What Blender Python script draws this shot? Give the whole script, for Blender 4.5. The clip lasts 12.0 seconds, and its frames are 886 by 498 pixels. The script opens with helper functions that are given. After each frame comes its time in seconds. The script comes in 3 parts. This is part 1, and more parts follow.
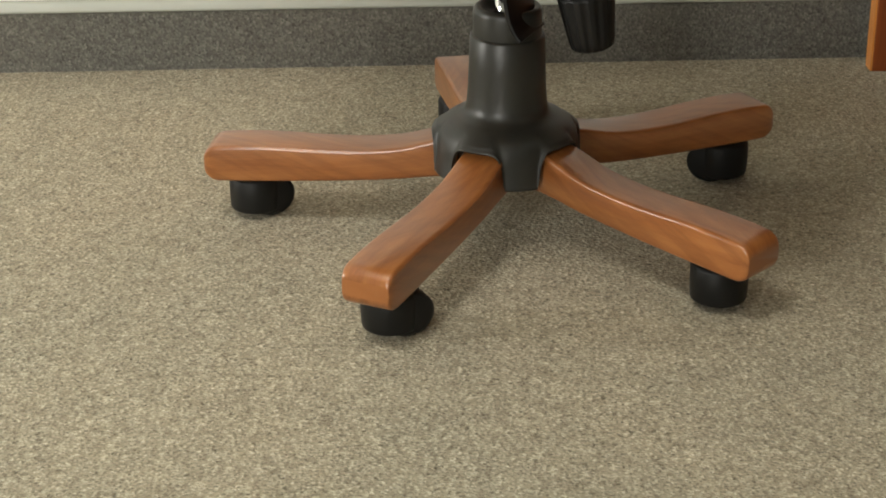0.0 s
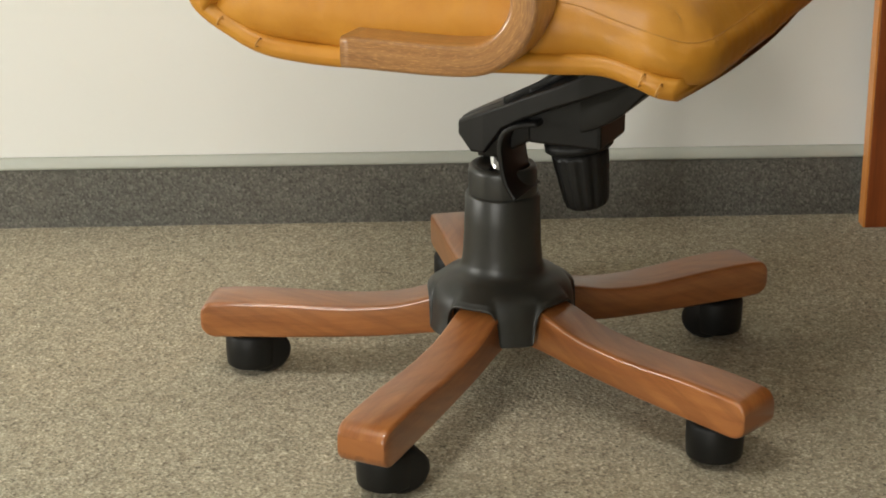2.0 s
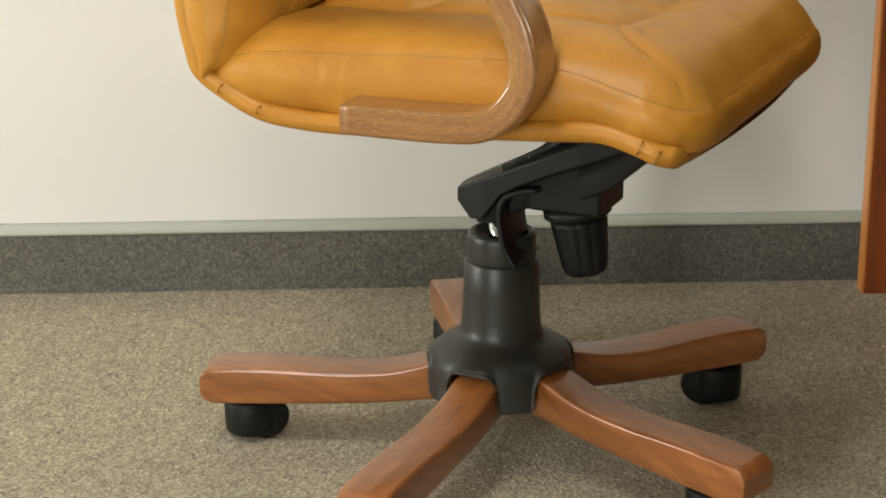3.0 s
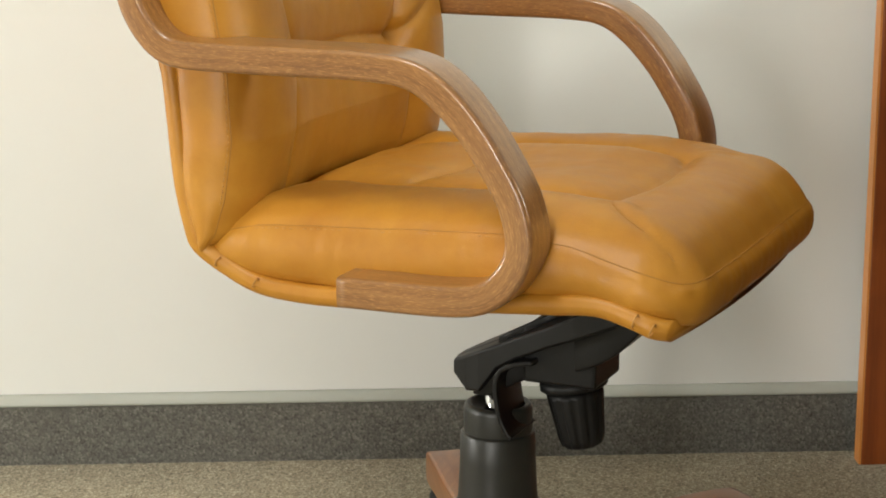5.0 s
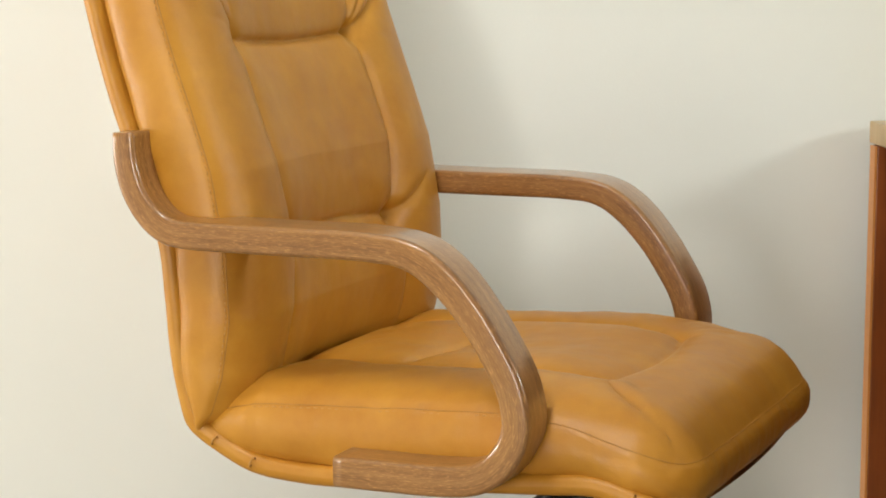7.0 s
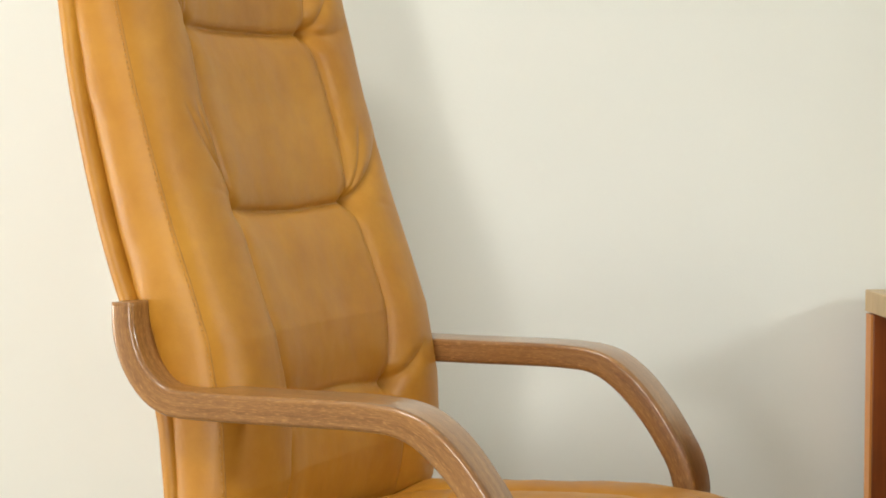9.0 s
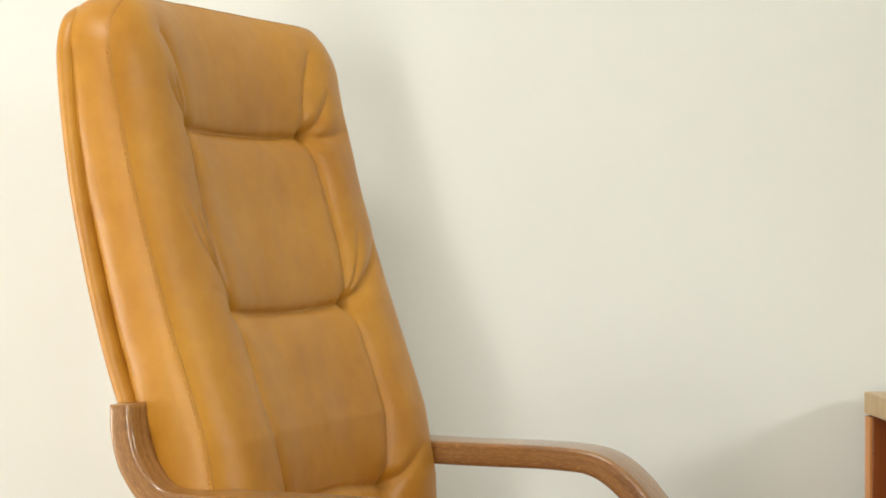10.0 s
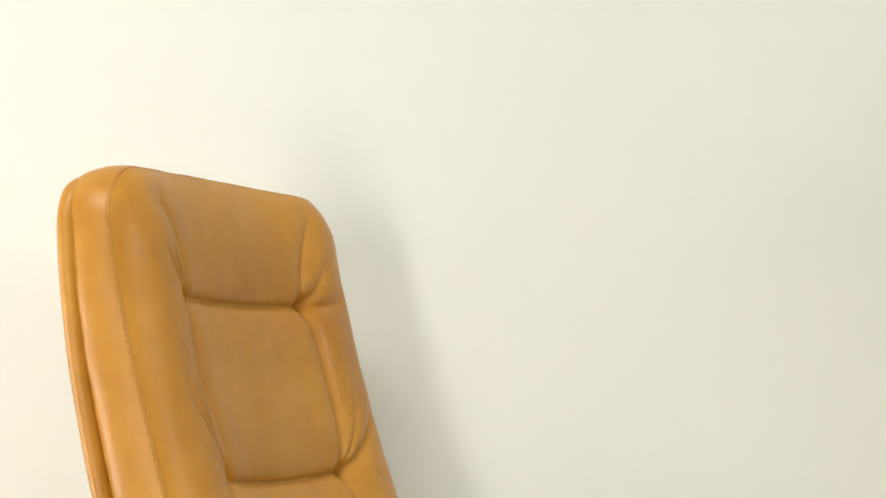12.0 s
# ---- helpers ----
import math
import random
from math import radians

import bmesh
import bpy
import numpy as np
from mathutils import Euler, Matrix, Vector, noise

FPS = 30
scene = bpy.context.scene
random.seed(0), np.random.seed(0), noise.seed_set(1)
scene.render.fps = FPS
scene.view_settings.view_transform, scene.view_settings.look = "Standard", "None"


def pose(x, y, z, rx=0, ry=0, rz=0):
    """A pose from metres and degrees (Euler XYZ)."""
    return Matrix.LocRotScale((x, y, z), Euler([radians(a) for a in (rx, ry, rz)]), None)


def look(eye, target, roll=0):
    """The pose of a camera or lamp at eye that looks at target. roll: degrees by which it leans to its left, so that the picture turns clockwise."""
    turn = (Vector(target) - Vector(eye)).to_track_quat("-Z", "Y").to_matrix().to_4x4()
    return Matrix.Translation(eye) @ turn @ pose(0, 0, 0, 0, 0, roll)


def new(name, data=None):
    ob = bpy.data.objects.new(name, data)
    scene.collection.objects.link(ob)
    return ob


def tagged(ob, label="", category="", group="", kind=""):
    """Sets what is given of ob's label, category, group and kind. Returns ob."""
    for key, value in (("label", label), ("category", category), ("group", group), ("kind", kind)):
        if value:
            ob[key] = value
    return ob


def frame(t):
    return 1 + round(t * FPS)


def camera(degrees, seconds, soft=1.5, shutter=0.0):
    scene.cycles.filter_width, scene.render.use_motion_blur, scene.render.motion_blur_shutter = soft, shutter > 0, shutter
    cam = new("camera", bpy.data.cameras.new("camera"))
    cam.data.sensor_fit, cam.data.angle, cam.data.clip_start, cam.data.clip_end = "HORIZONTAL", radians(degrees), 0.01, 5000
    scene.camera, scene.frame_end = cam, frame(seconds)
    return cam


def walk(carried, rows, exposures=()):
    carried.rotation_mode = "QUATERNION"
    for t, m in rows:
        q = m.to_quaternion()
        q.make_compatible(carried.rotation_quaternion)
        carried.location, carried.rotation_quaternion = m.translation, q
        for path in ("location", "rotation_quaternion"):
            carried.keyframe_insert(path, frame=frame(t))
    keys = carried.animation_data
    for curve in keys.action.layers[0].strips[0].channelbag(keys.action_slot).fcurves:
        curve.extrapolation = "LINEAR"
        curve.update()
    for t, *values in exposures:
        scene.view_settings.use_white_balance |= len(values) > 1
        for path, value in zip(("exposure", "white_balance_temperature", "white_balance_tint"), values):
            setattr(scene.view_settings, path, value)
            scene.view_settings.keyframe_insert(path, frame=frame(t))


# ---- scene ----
# ---- camera: on a stand about two metres from the chair, tilting slowly up ----
cam = camera(25.73, 12.0, soft=1.8)
PATH = [
    # seconds, eye x, y, z, pitch, lean, yaw
    (0.0, -0.0725, -2.0470, 0.9193, -24.781, 0.271, 0.000),
    (0.5, -0.0724, -2.0479, 0.9212, -23.686, 0.258, -0.017),
    (1.0, -0.0724, -2.0488, 0.9231, -22.630, 0.239, -0.041),
    (1.5, -0.0724, -2.0498, 0.9251, -21.506, 0.218, -0.076),
    (2.0, -0.0724, -2.0509, 0.9271, -20.313, 0.199, -0.104),
    (2.5, -0.0724, -2.0519, 0.9288, -19.341, 0.183, -0.118),
    (3.0, -0.0724, -2.0528, 0.9304, -18.415, 0.171, -0.125),
    (5.0, -0.0723, -2.0582, 0.9384, -13.501, 0.160, -0.232),
    (5.5, -0.0722, -2.0595, 0.9403, -12.333, 0.151, -0.249),
    (6.0, -0.0722, -2.0610, 0.9421, -11.142, 0.145, -0.267),
    (6.5, -0.0722, -2.0625, 0.9440, -9.889, 0.133, -0.283),
    (7.0, -0.0722, -2.0644, 0.9462, -8.406, 0.110, -0.314),
    (9.0, -0.0722, -2.0710, 0.9531, -3.578, 0.066, -0.384),
    (9.5, -0.0723, -2.0730, 0.9550, -2.171, 0.025, -0.405),
    (10.0, -0.0723, -2.0752, 0.9570, -0.657, -0.004, -0.422),
    (10.5, -0.0723, -2.0770, 0.9586, 0.551, -0.024, -0.445),
    (11.0, -0.0723, -2.0787, 0.9600, 1.672, -0.029, -0.463),
    (11.5, -0.0723, -2.0804, 0.9613, 2.762, -0.027, -0.477),
    (12.0, -0.0723, -2.0826, 0.9630, 4.177, -0.029, -0.505),
]
walk(cam, [(t, pose(x, y, z, 90 + p, r, w)) for t, x, y, z, p, r, w in PATH])

# ---- world and light ----
ROOM = pose(0, 0, 0, 0, 0, 2.35)          # the room stands a little askew to the camera
WALL_Y = 0.5813                            # inner face of the wall behind the chair
X0, X1, Y0, H = -3.2, 2.9, -3.3, 2.7       # the other walls and the ceiling

world = bpy.data.worlds.new("world")
scene.world = world
world.use_nodes = True
_nt = world.node_tree
_sky = _nt.nodes.new("ShaderNodeTexSky")
_sky.sky_type = "NISHITA"
_sky.sun_disc = False
_sky.sun_elevation, _sky.sun_rotation = radians(35), radians(200)
_nt.links.new(_sky.outputs[0], _nt.nodes["Background"].inputs[0])
_nt.nodes["Background"].inputs[1].default_value = 0.05


def window_light(name, at, target, sx, sy, watts, colour):
    d = bpy.data.lights.new(name, "AREA")
    d.shape, d.size, d.size_y, d.energy, d.color = "RECTANGLE", sx, sy, watts, colour
    ob = new(name, d)
    ob.matrix_world = ROOM @ look(at, target)
    return ob


# window behind the camera, window in the wall on the desk's side
WIN_A = (-1.65, 0.7, 0.90, 1.6)           # x of centre, width, z of centre, height; in the rear wall
WIN_B = (-1.45, 0.5, 1.75, 0.6)           # y of centre, width, z of centre, height; in the side wall
WIN_C = (-0.34, 0.7, 0.70, 0.8)           # the same, in the opposite side wall
LAMP = (-0.85, -1.25, 0.6, 0.6)            # added overhead light, unseen: x, y of centre, size in x and y
window_light("window_light", (WIN_A[0], Y0 - 0.10, WIN_A[2]), (WIN_A[0], 0, WIN_A[2]), WIN_A[1], WIN_A[3], 73, (1.0, 0.98, 0.915))
window_light("window_light", (X1 + 0.10, WIN_B[0], WIN_B[2]), (0, WIN_B[0], WIN_B[2]), WIN_B[1], WIN_B[3], 67, (0.93, 1.0, 0.94))
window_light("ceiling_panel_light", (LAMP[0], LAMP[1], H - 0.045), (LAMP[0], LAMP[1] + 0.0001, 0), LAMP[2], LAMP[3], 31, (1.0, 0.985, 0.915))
window_light("window_light", (X0 - 0.10, WIN_C[0], WIN_C[2]), (0, WIN_C[0], WIN_C[2]), WIN_C[1], WIN_C[3], 64, (1.0, 0.98, 0.915))
scene.view_settings.exposure = 0.0


# ---- materials ----
def material(name):
    m = bpy.data.materials.new(name)
    m.use_nodes = True
    nt = m.node_tree
    return m, nt, nt.nodes["Principled BSDF"]


def node(nt, kind, **values):
    n = nt.nodes.new("ShaderNode" + kind)
    for key, value in values.items():
        n.inputs[key.replace("_", " ")].default_value = value
    return n


def coords(nt, source="Object", scale=(1, 1, 1)):
    tc = nt.nodes.new("ShaderNodeTexCoord")
    mp = nt.nodes.new("ShaderNodeMapping")
    mp.inputs["Scale"].default_value = scale
    nt.links.new(tc.outputs[source], mp.inputs["Vector"])
    return mp.outputs[0]


def noise_at(nt, vec, scale, detail=3.0, rough=0.5):
    n = node(nt, "TexNoise", Scale=scale, Detail=detail, Roughness=rough)
    nt.links.new(vec, n.inputs["Vector"])
    return n.outputs["Fac"]


def ramp(nt, fac, *stops):
    r = nt.nodes.new("ShaderNodeValToRGB")
    while len(r.color_ramp.elements) < len(stops):
        r.color_ramp.elements.new(0.5)
    for e, (p, c) in zip(r.color_ramp.elements, stops):
        e.position, e.color = p, (*c, 1)
    nt.links.new(fac, r.inputs[0])
    return r.outputs[0]


def mixed(nt, fac, a, b, blend="MIX"):
    m = nt.nodes.new("ShaderNodeMix")
    m.data_type, m.blend_type = "RGBA", blend
    for sock, val in ((m.inputs[0], fac), (m.inputs[6], a), (m.inputs[7], b)):
        if isinstance(val, bpy.types.NodeSocket):
            nt.links.new(val, sock)
        elif isinstance(val, tuple):
            sock.default_value = (*val, 1)
        else:
            sock.default_value = val
    return m.outputs[2]


def bumped(nt, bsdf, fac, strength, distance, before=None):
    b = node(nt, "Bump", Strength=strength, Distance=distance)
    nt.links.new(fac, b.inputs["Height"])
    if before:
        nt.links.new(before, b.inputs["Normal"])
    nt.links.new(b.outputs[0], bsdf.inputs["Normal"])
    return b.outputs[0]


def plain(name, colour, rough, vary=0.12, scale=30.0, bump=0.1, metal=0.0, coat=0.0, spec=0.5):
    m, nt, b = material(name)
    v = coords(nt)
    n = noise_at(nt, v, scale, 5)
    lo = tuple(c * (1 - vary) for c in colour)
    hi = tuple(min(1, c * (1 + vary)) for c in colour)
    nt.links.new(ramp(nt, n, (0.3, lo), (0.7, hi)), b.inputs["Base Color"])
    b.inputs["Roughness"].default_value, b.inputs["Metallic"].default_value = rough, metal
    b.inputs["Coat Weight"].default_value = coat
    b.inputs["Specular IOR Level"].default_value = spec
    if bump:
        bumped(nt, b, noise_at(nt, v, scale * 9, 3), bump, 0.001)
    return m


def carpet_material(name, dark, mid, light, fine):
    m, nt, b = material(name)
    v = coords(nt)
    f1 = noise_at(nt, v, fine * 0.8, 2, 0.6)
    big = noise_at(nt, v, 2.3, 3, 0.55)
    mid_n = noise_at(nt, v, 26, 3, 0.6)
    col = None
    for k, fac in ((1.0, 0.0), (0.62, 0.42)):
        vor = node(nt, "TexVoronoi", Scale=fine * k)
        nt.links.new(v, vor.inputs["Vector"])
        c = ramp(nt, vor.outputs["Color"], (0.10, dark), (0.30, tuple(q * 0.82 for q in mid)), (0.62, mid), (0.92, light))
        col = c if col is None else mixed(nt, fac, col, c)
    tint = ramp(nt, big, (0.35, (0.94, 0.96, 0.96)), (0.65, (1.05, 1.04, 1.02)))
    tint2 = ramp(nt, mid_n, (0.3, (0.92, 0.92, 0.92)), (0.7, (1.06, 1.06, 1.05)))
    col = mixed(nt, 1.0, mixed(nt, 1.0, col, tint, "MULTIPLY"), tint2, "MULTIPLY")
    nt.links.new(col, b.inputs["Base Color"])
    b.inputs["Roughness"].default_value = 0.95
    b.inputs["Specular IOR Level"].default_value = 0.15
    b.inputs["Sheen Weight"].default_value = 0.1
    n1 = bumped(nt, b, f1, 0.45, 0.003)
    bumped(nt, b, vor.outputs["Distance"], 0.4, 0.003, n1)
    return m


def wood_material(name, dark, mid, light, rough, coat, along=3.0, across=90.0, figure=0.25, fleck=None, spec=0.5, slant=0.0):
    """Grain runs along u; u and v of the UV map are metres."""
    m, nt, b = material(name)
    uv = coords(nt, "UV", (along, across, 1))
    oi = nt.nodes.new("ShaderNodeObjectInfo")
    off = nt.nodes.new("ShaderNodeVectorMath")
    sc = nt.nodes.new("ShaderNodeVectorMath")
    sc.operation = "SCALE"
    sc.inputs[0].default_value = (17.0, 31.0, 5.0)
    nt.links.new(oi.outputs["Random"], sc.inputs["Scale"])
    nt.links.new(uv, off.inputs[0])
    nt.links.new(sc.outputs[0], off.inputs[1])
    grain = noise_at(nt, off.outputs[0], 1.0, 6, 0.65)
    fine = noise_at(nt, coords(nt, "UV", (along * 14, across * 14, 1)), 1.0, 3, 0.6)
    cloud = noise_at(nt, coords(nt, "UV", (9, 14, 1)), 1.0, 3, 0.5)
    col = ramp(nt, grain, (0.30, dark), (0.5, mid), (0.72, light))
    fl = ramp(nt, fine, (0.32, tuple(c * 0.62 for c in mid)), (0.5, (mid)), (0.7, tuple(min(1, c * 1.25) for c in light)))
    col = mixed(nt, figure, col, fl)
    if slant:
        # growth rings that run out obliquely across the sawn faces
        turn = nt.nodes.new("ShaderNodeMapping")
        turn.inputs["Rotation"].default_value = (0, 0, radians(-24))
        tc = nt.nodes.new("ShaderNodeTexCoord")
        nt.links.new(tc.outputs["UV"], turn.inputs["Vector"])
        pull = nt.nodes.new("ShaderNodeMapping")
        pull.inputs["Scale"].default_value = (7, 85, 1)
        nt.links.new(turn.outputs[0], pull.inputs["Vector"])
        move = nt.nodes.new("ShaderNodeVectorMath")
        nt.links.new(pull.outputs[0], move.inputs[0])
        nt.links.new(sc.outputs[0], move.inputs[1])
        rings = noise_at(nt, move.outputs[0], 1.0, 4, 0.6)
        col = mixed(nt, ramp(nt, rings, (0.40, (slant, slant, slant)), (0.56, (0, 0, 0))), col, tuple(c * 0.7 for c in dark))
    if fleck:
        spots = noise_at(nt, coords(nt, "UV", fleck), 1.0, 2, 0.5)
        col = mixed(nt, ramp(nt, spots, (0.54, (0, 0, 0)), (0.74, (0.42, 0.42, 0.42))), col, tuple(min(1, c * 1.9) for c in light))
    b.inputs["Specular IOR Level"].default_value = spec
    tint = ramp(nt, cloud, (0.3, (0.86, 0.84, 0.82)), (0.7, (1.12, 1.12, 1.1)))
    nt.links.new(mixed(nt, 1.0, col, tint, "MULTIPLY"), b.inputs["Base Color"])
    b.inputs["Roughness"].default_value = rough
    b.inputs["Coat Weight"].default_value, b.inputs["Coat Roughness"].default_value = coat, 0.18
    bumped(nt, b, fine, 0.12, 0.0006)
    return m


def leather_material():
    m, nt, b = material("tan_leather")
    v = coords(nt)
    big = noise_at(nt, v, 7, 4, 0.55)
    mid = noise_at(nt, v, 34, 4, 0.6)
    soft = noise_at(nt, v, 13, 5, 0.68)
    vor = node(nt, "TexVoronoi", Scale=620.0)
    nt.links.new(v, vor.inputs["Vector"])
    col = ramp(nt, big, (0.3, (0.410, 0.162, 0.013)), (0.7, (0.565, 0.265, 0.028)))
    col = mixed(nt, 0.35, col, ramp(nt, mid, (0.3, (0.400, 0.156, 0.013)), (0.7, (0.565, 0.267, 0.033))))
    nt.links.new(col, b.inputs["Base Color"])
    rr = nt.nodes.new("ShaderNodeMapRange")
    rr.inputs["To Min"].default_value, rr.inputs["To Max"].default_value = 0.36, 0.50
    nt.links.new(mid, rr.inputs["Value"])
    nt.links.new(rr.outputs[0], b.inputs["Roughness"])
    b.inputs["Specular IOR Level"].default_value = 0.43
    n1 = bumped(nt, b, soft, 0.08, 0.012)
    n2 = bumped(nt, b, mid, 0.14, 0.003, n1)
    bumped(nt, b, vor.outputs["Distance"], 0.07, 0.0008, n2)
    return m


def wall_material():
    m, nt, b = material("cream_wall_paint")
    v = coords(nt)
    big = noise_at(nt, v, 1.4, 4, 0.5)
    nt.links.new(ramp(nt, big, (0.3, (0.79, 0.80, 0.76)), (0.7, (0.82, 0.83, 0.795))), b.inputs["Base Color"])
    b.inputs["Roughness"].default_value = 0.75
    bumped(nt, b, noise_at(nt, v, 260, 4, 0.6), 0.12, 0.0012)
    return m


MAT = {
    "wall": wall_material(),
    # walls out of view: dark grey picked to hold down bounced light
    "unseen_wall": plain("unseen_wall_dim_grey", (0.20, 0.195, 0.175), 0.8, 0.04, 3, 0.1),
    "ceiling": plain("white_ceiling_paint", (0.8, 0.79, 0.76), 0.85, 0.02, 3, 0.1),
    "carpet": carpet_material("speckled_carpet", (0.100, 0.084, 0.058), (0.355, 0.310, 0.220), (0.67, 0.61, 0.465), 370.0),
    "skirting": carpet_material("dark_grey_carpet_strip", (0.060, 0.058, 0.050), (0.148, 0.142, 0.124), (0.25, 0.240, 0.212), 340.0),
    "capping": plain("pale_grey_green_plastic", (0.43, 0.45, 0.40), 0.45, 0.04, 6, 0.05),
    "leg": wood_material("red_brown_lacquered_beech", (0.215, 0.068, 0.017), (0.325, 0.116, 0.032), (0.42, 0.170, 0.052), 0.30, 0.6, 4.5, 60, 0.16, slant=0.34),
    "arm": wood_material("brown_oiled_bentwood", (0.130, 0.053, 0.016), (0.270, 0.122, 0.037), (0.43, 0.220, 0.074), 0.30, 0.7, 5.0, 150, 0.4, (120, 800, 1), 0.5),
    "leather": leather_material(),
    "thread": plain("ochre_thread", (0.48, 0.24, 0.055), 0.6, 0.1, 90, 0),
    "seam": plain("dark_tan_seam", (0.40, 0.180, 0.025), 0.6, 0.15, 60, 0),
    "plastic": plain("black_moulded_plastic", (0.009, 0.009, 0.0085), 0.48, 0.15, 40, 0.12, spec=0.28),
    "satin": plain("black_satin_plastic", (0.023, 0.0235, 0.020), 0.38, 0.1, 40, 0.12, spec=0.50),
    "steel_black": plain("black_painted_steel", (0.006, 0.006, 0.0057), 0.42, 0.2, 30, 0.10, spec=0.30),
    "chrome": plain("chrome", (0.75, 0.75, 0.75), 0.12, 0.02, 20, 0, 1.0),
    # cherry veneer darkened: the shade on the panel face is in the colour
    "desk_shaded": wood_material("shaded_cherry_veneer", (0.165, 0.034, 0.004), (0.235, 0.053, 0.006), (0.29, 0.074, 0.010), 0.45, 0.1, 2.0, 60, 0.2),
    "desk_top": wood_material("pale_beech_veneer", (0.50, 0.33, 0.15), (0.60, 0.42, 0.21), (0.66, 0.48, 0.26), 0.4, 0.2, 2.0, 60, 0.2),
    # same panel's edge, brighter: the light it catches is in the colour
    "edge": plain("lit_edge_band", (0.62, 0.25, 0.06), 0.35, 0.06, 20, 0.05),
    "frame": plain("white_window_plastic", (0.78, 0.78, 0.77), 0.35, 0.02, 8, 0.03),
}


# ---- mesh helpers ----
def link_mesh(name, bm, mat, parent=None, label="", smooth=True, m=None):
    bmesh.ops.recalc_face_normals(bm, faces=bm.faces)
    me = bpy.data.meshes.new(name)
    bm.to_mesh(me)
    bm.free()
    me.materials.append(mat)
    if smooth:
        me.shade_smooth()
    ob = new(name, me)
    if m is not None:
        ob.matrix_world = m
    if parent:
        ob.parent = parent
    if label:
        tagged(ob, label)
    return ob


def part(name, bm, mat, parent, label="", smooth=True, m=None):
    return link_mesh(name, bm, mat, parent, label, smooth, m)


def grid_faces(bm, rows, closed_u=False, closed_v=True, uv=None):
    """Skins rows of equal length. closed_v joins the ends of each row."""
    n = len(rows[0])
    layer = bm.loops.layers.uv.verify()
    vs = [[bm.verts.new(p) for p in r] for r in rows]
    us = [0.0]
    for a, b in zip(rows, rows[1:]):
        us.append(us[-1] + sum((Vector(p) - Vector(q)).length for p, q in zip(a, b)) / n)
    wide = rows[len(rows) // 2]
    ws = [0.0]
    for j in range(n):
        ws.append(ws[-1] + (Vector(wide[(j + 1) % n]) - Vector(wide[j])).length)
    m = len(rows)
    for i in range(m if closed_u else m - 1):
        for j in range(n if closed_v else n - 1):
            i2, j2 = (i + 1) % m, (j + 1) % n
            f = bm.faces.new((vs[i][j], vs[i2][j], vs[i2][j2], vs[i][j2]))
            for lp, (u, w) in zip(f.loops, ((us[i], ws[j]), (us[min(i + 1, m - 1)], ws[j]), (us[min(i + 1, m - 1)], ws[j + 1]), (us[i], ws[j + 1]))):
                lp[layer].uv = (u, w)
    return vs


def loft(rows, cap=True):
    bm = bmesh.new()
    vs = grid_faces(bm, rows)
    if cap:
        bm.faces.new(vs[0])
        bm.faces.new(vs[-1])
    return bm


def rounded_rect(hw, hh, r, k=4):
    """Points of a rounded rectangle of half sizes hw, hh, in order."""
    r = min(r, hw * 0.98, hh * 0.98)
    out = []
    for cx, cy, a0 in ((hw - r, hh - r, 0), (-hw + r, hh - r, 90), (-hw + r, -hh + r, 180), (hw - r, -hh + r, 270)):
        for i in range(k + 1):
            a = radians(a0 + 90 * i / k)
            out.append((cx + r * math.cos(a), cy + r * math.sin(a)))
    return out


def revolve(profile, n=48):
    rows = [[(r * math.cos(2 * math.pi * j / n), r * math.sin(2 * math.pi * j / n), z) for j in range(n)] for r, z in profile]
    return loft(rows)


def smooth_path(points, steps):
    """Catmull-Rom through points of any dimension, steps pieces a span."""
    p = [np.array(q, float) for q in points]
    p = [2 * p[0] - p[1]] + p + [2 * p[-1] - p[-2]]
    out = []
    for i in range(1, len(p) - 2):
        for s in range(steps):
            t = s / steps
            out.append(0.5 * (2 * p[i] + (p[i + 1] - p[i - 1]) * t + (2 * p[i - 1] - 5 * p[i] + 4 * p[i + 1] - p[i + 2]) * t ** 2
                              + (3 * p[i] - p[i - 1] - 3 * p[i + 1] + p[i + 2]) * t ** 3))
    out.append(p[-2])
    return out


def tube(points, radius, n=8, closed=False):
    """A round tube through a list of 3D points."""
    pts = [Vector(p) for p in points]
    rows = []
    up = Vector((0.123, 0.456, 0.881)).normalized()
    m = len(pts)
    for i, p in enumerate(pts):
        a, b = (pts[i - 1], pts[(i + 1) % m]) if closed or 0 < i < m - 1 else ((p, pts[1]) if i == 0 else (pts[-2], p))
        d = (b - a).normalized()
        s = d.cross(up).normalized()
        w = s.cross(d).normalized()
        up = w
        r = radius(i / (m - 1)) if callable(radius) else radius
        rows.append([p + s * r * math.cos(2 * math.pi * k / n) + w * r * math.sin(2 * math.pi * k / n) for k in range(n)])
    bm = bmesh.new()
    vs = grid_faces(bm, rows, closed_u=closed)
    if not closed:
        bm.faces.new(vs[0])
        bm.faces.new(vs[-1])
    return bm


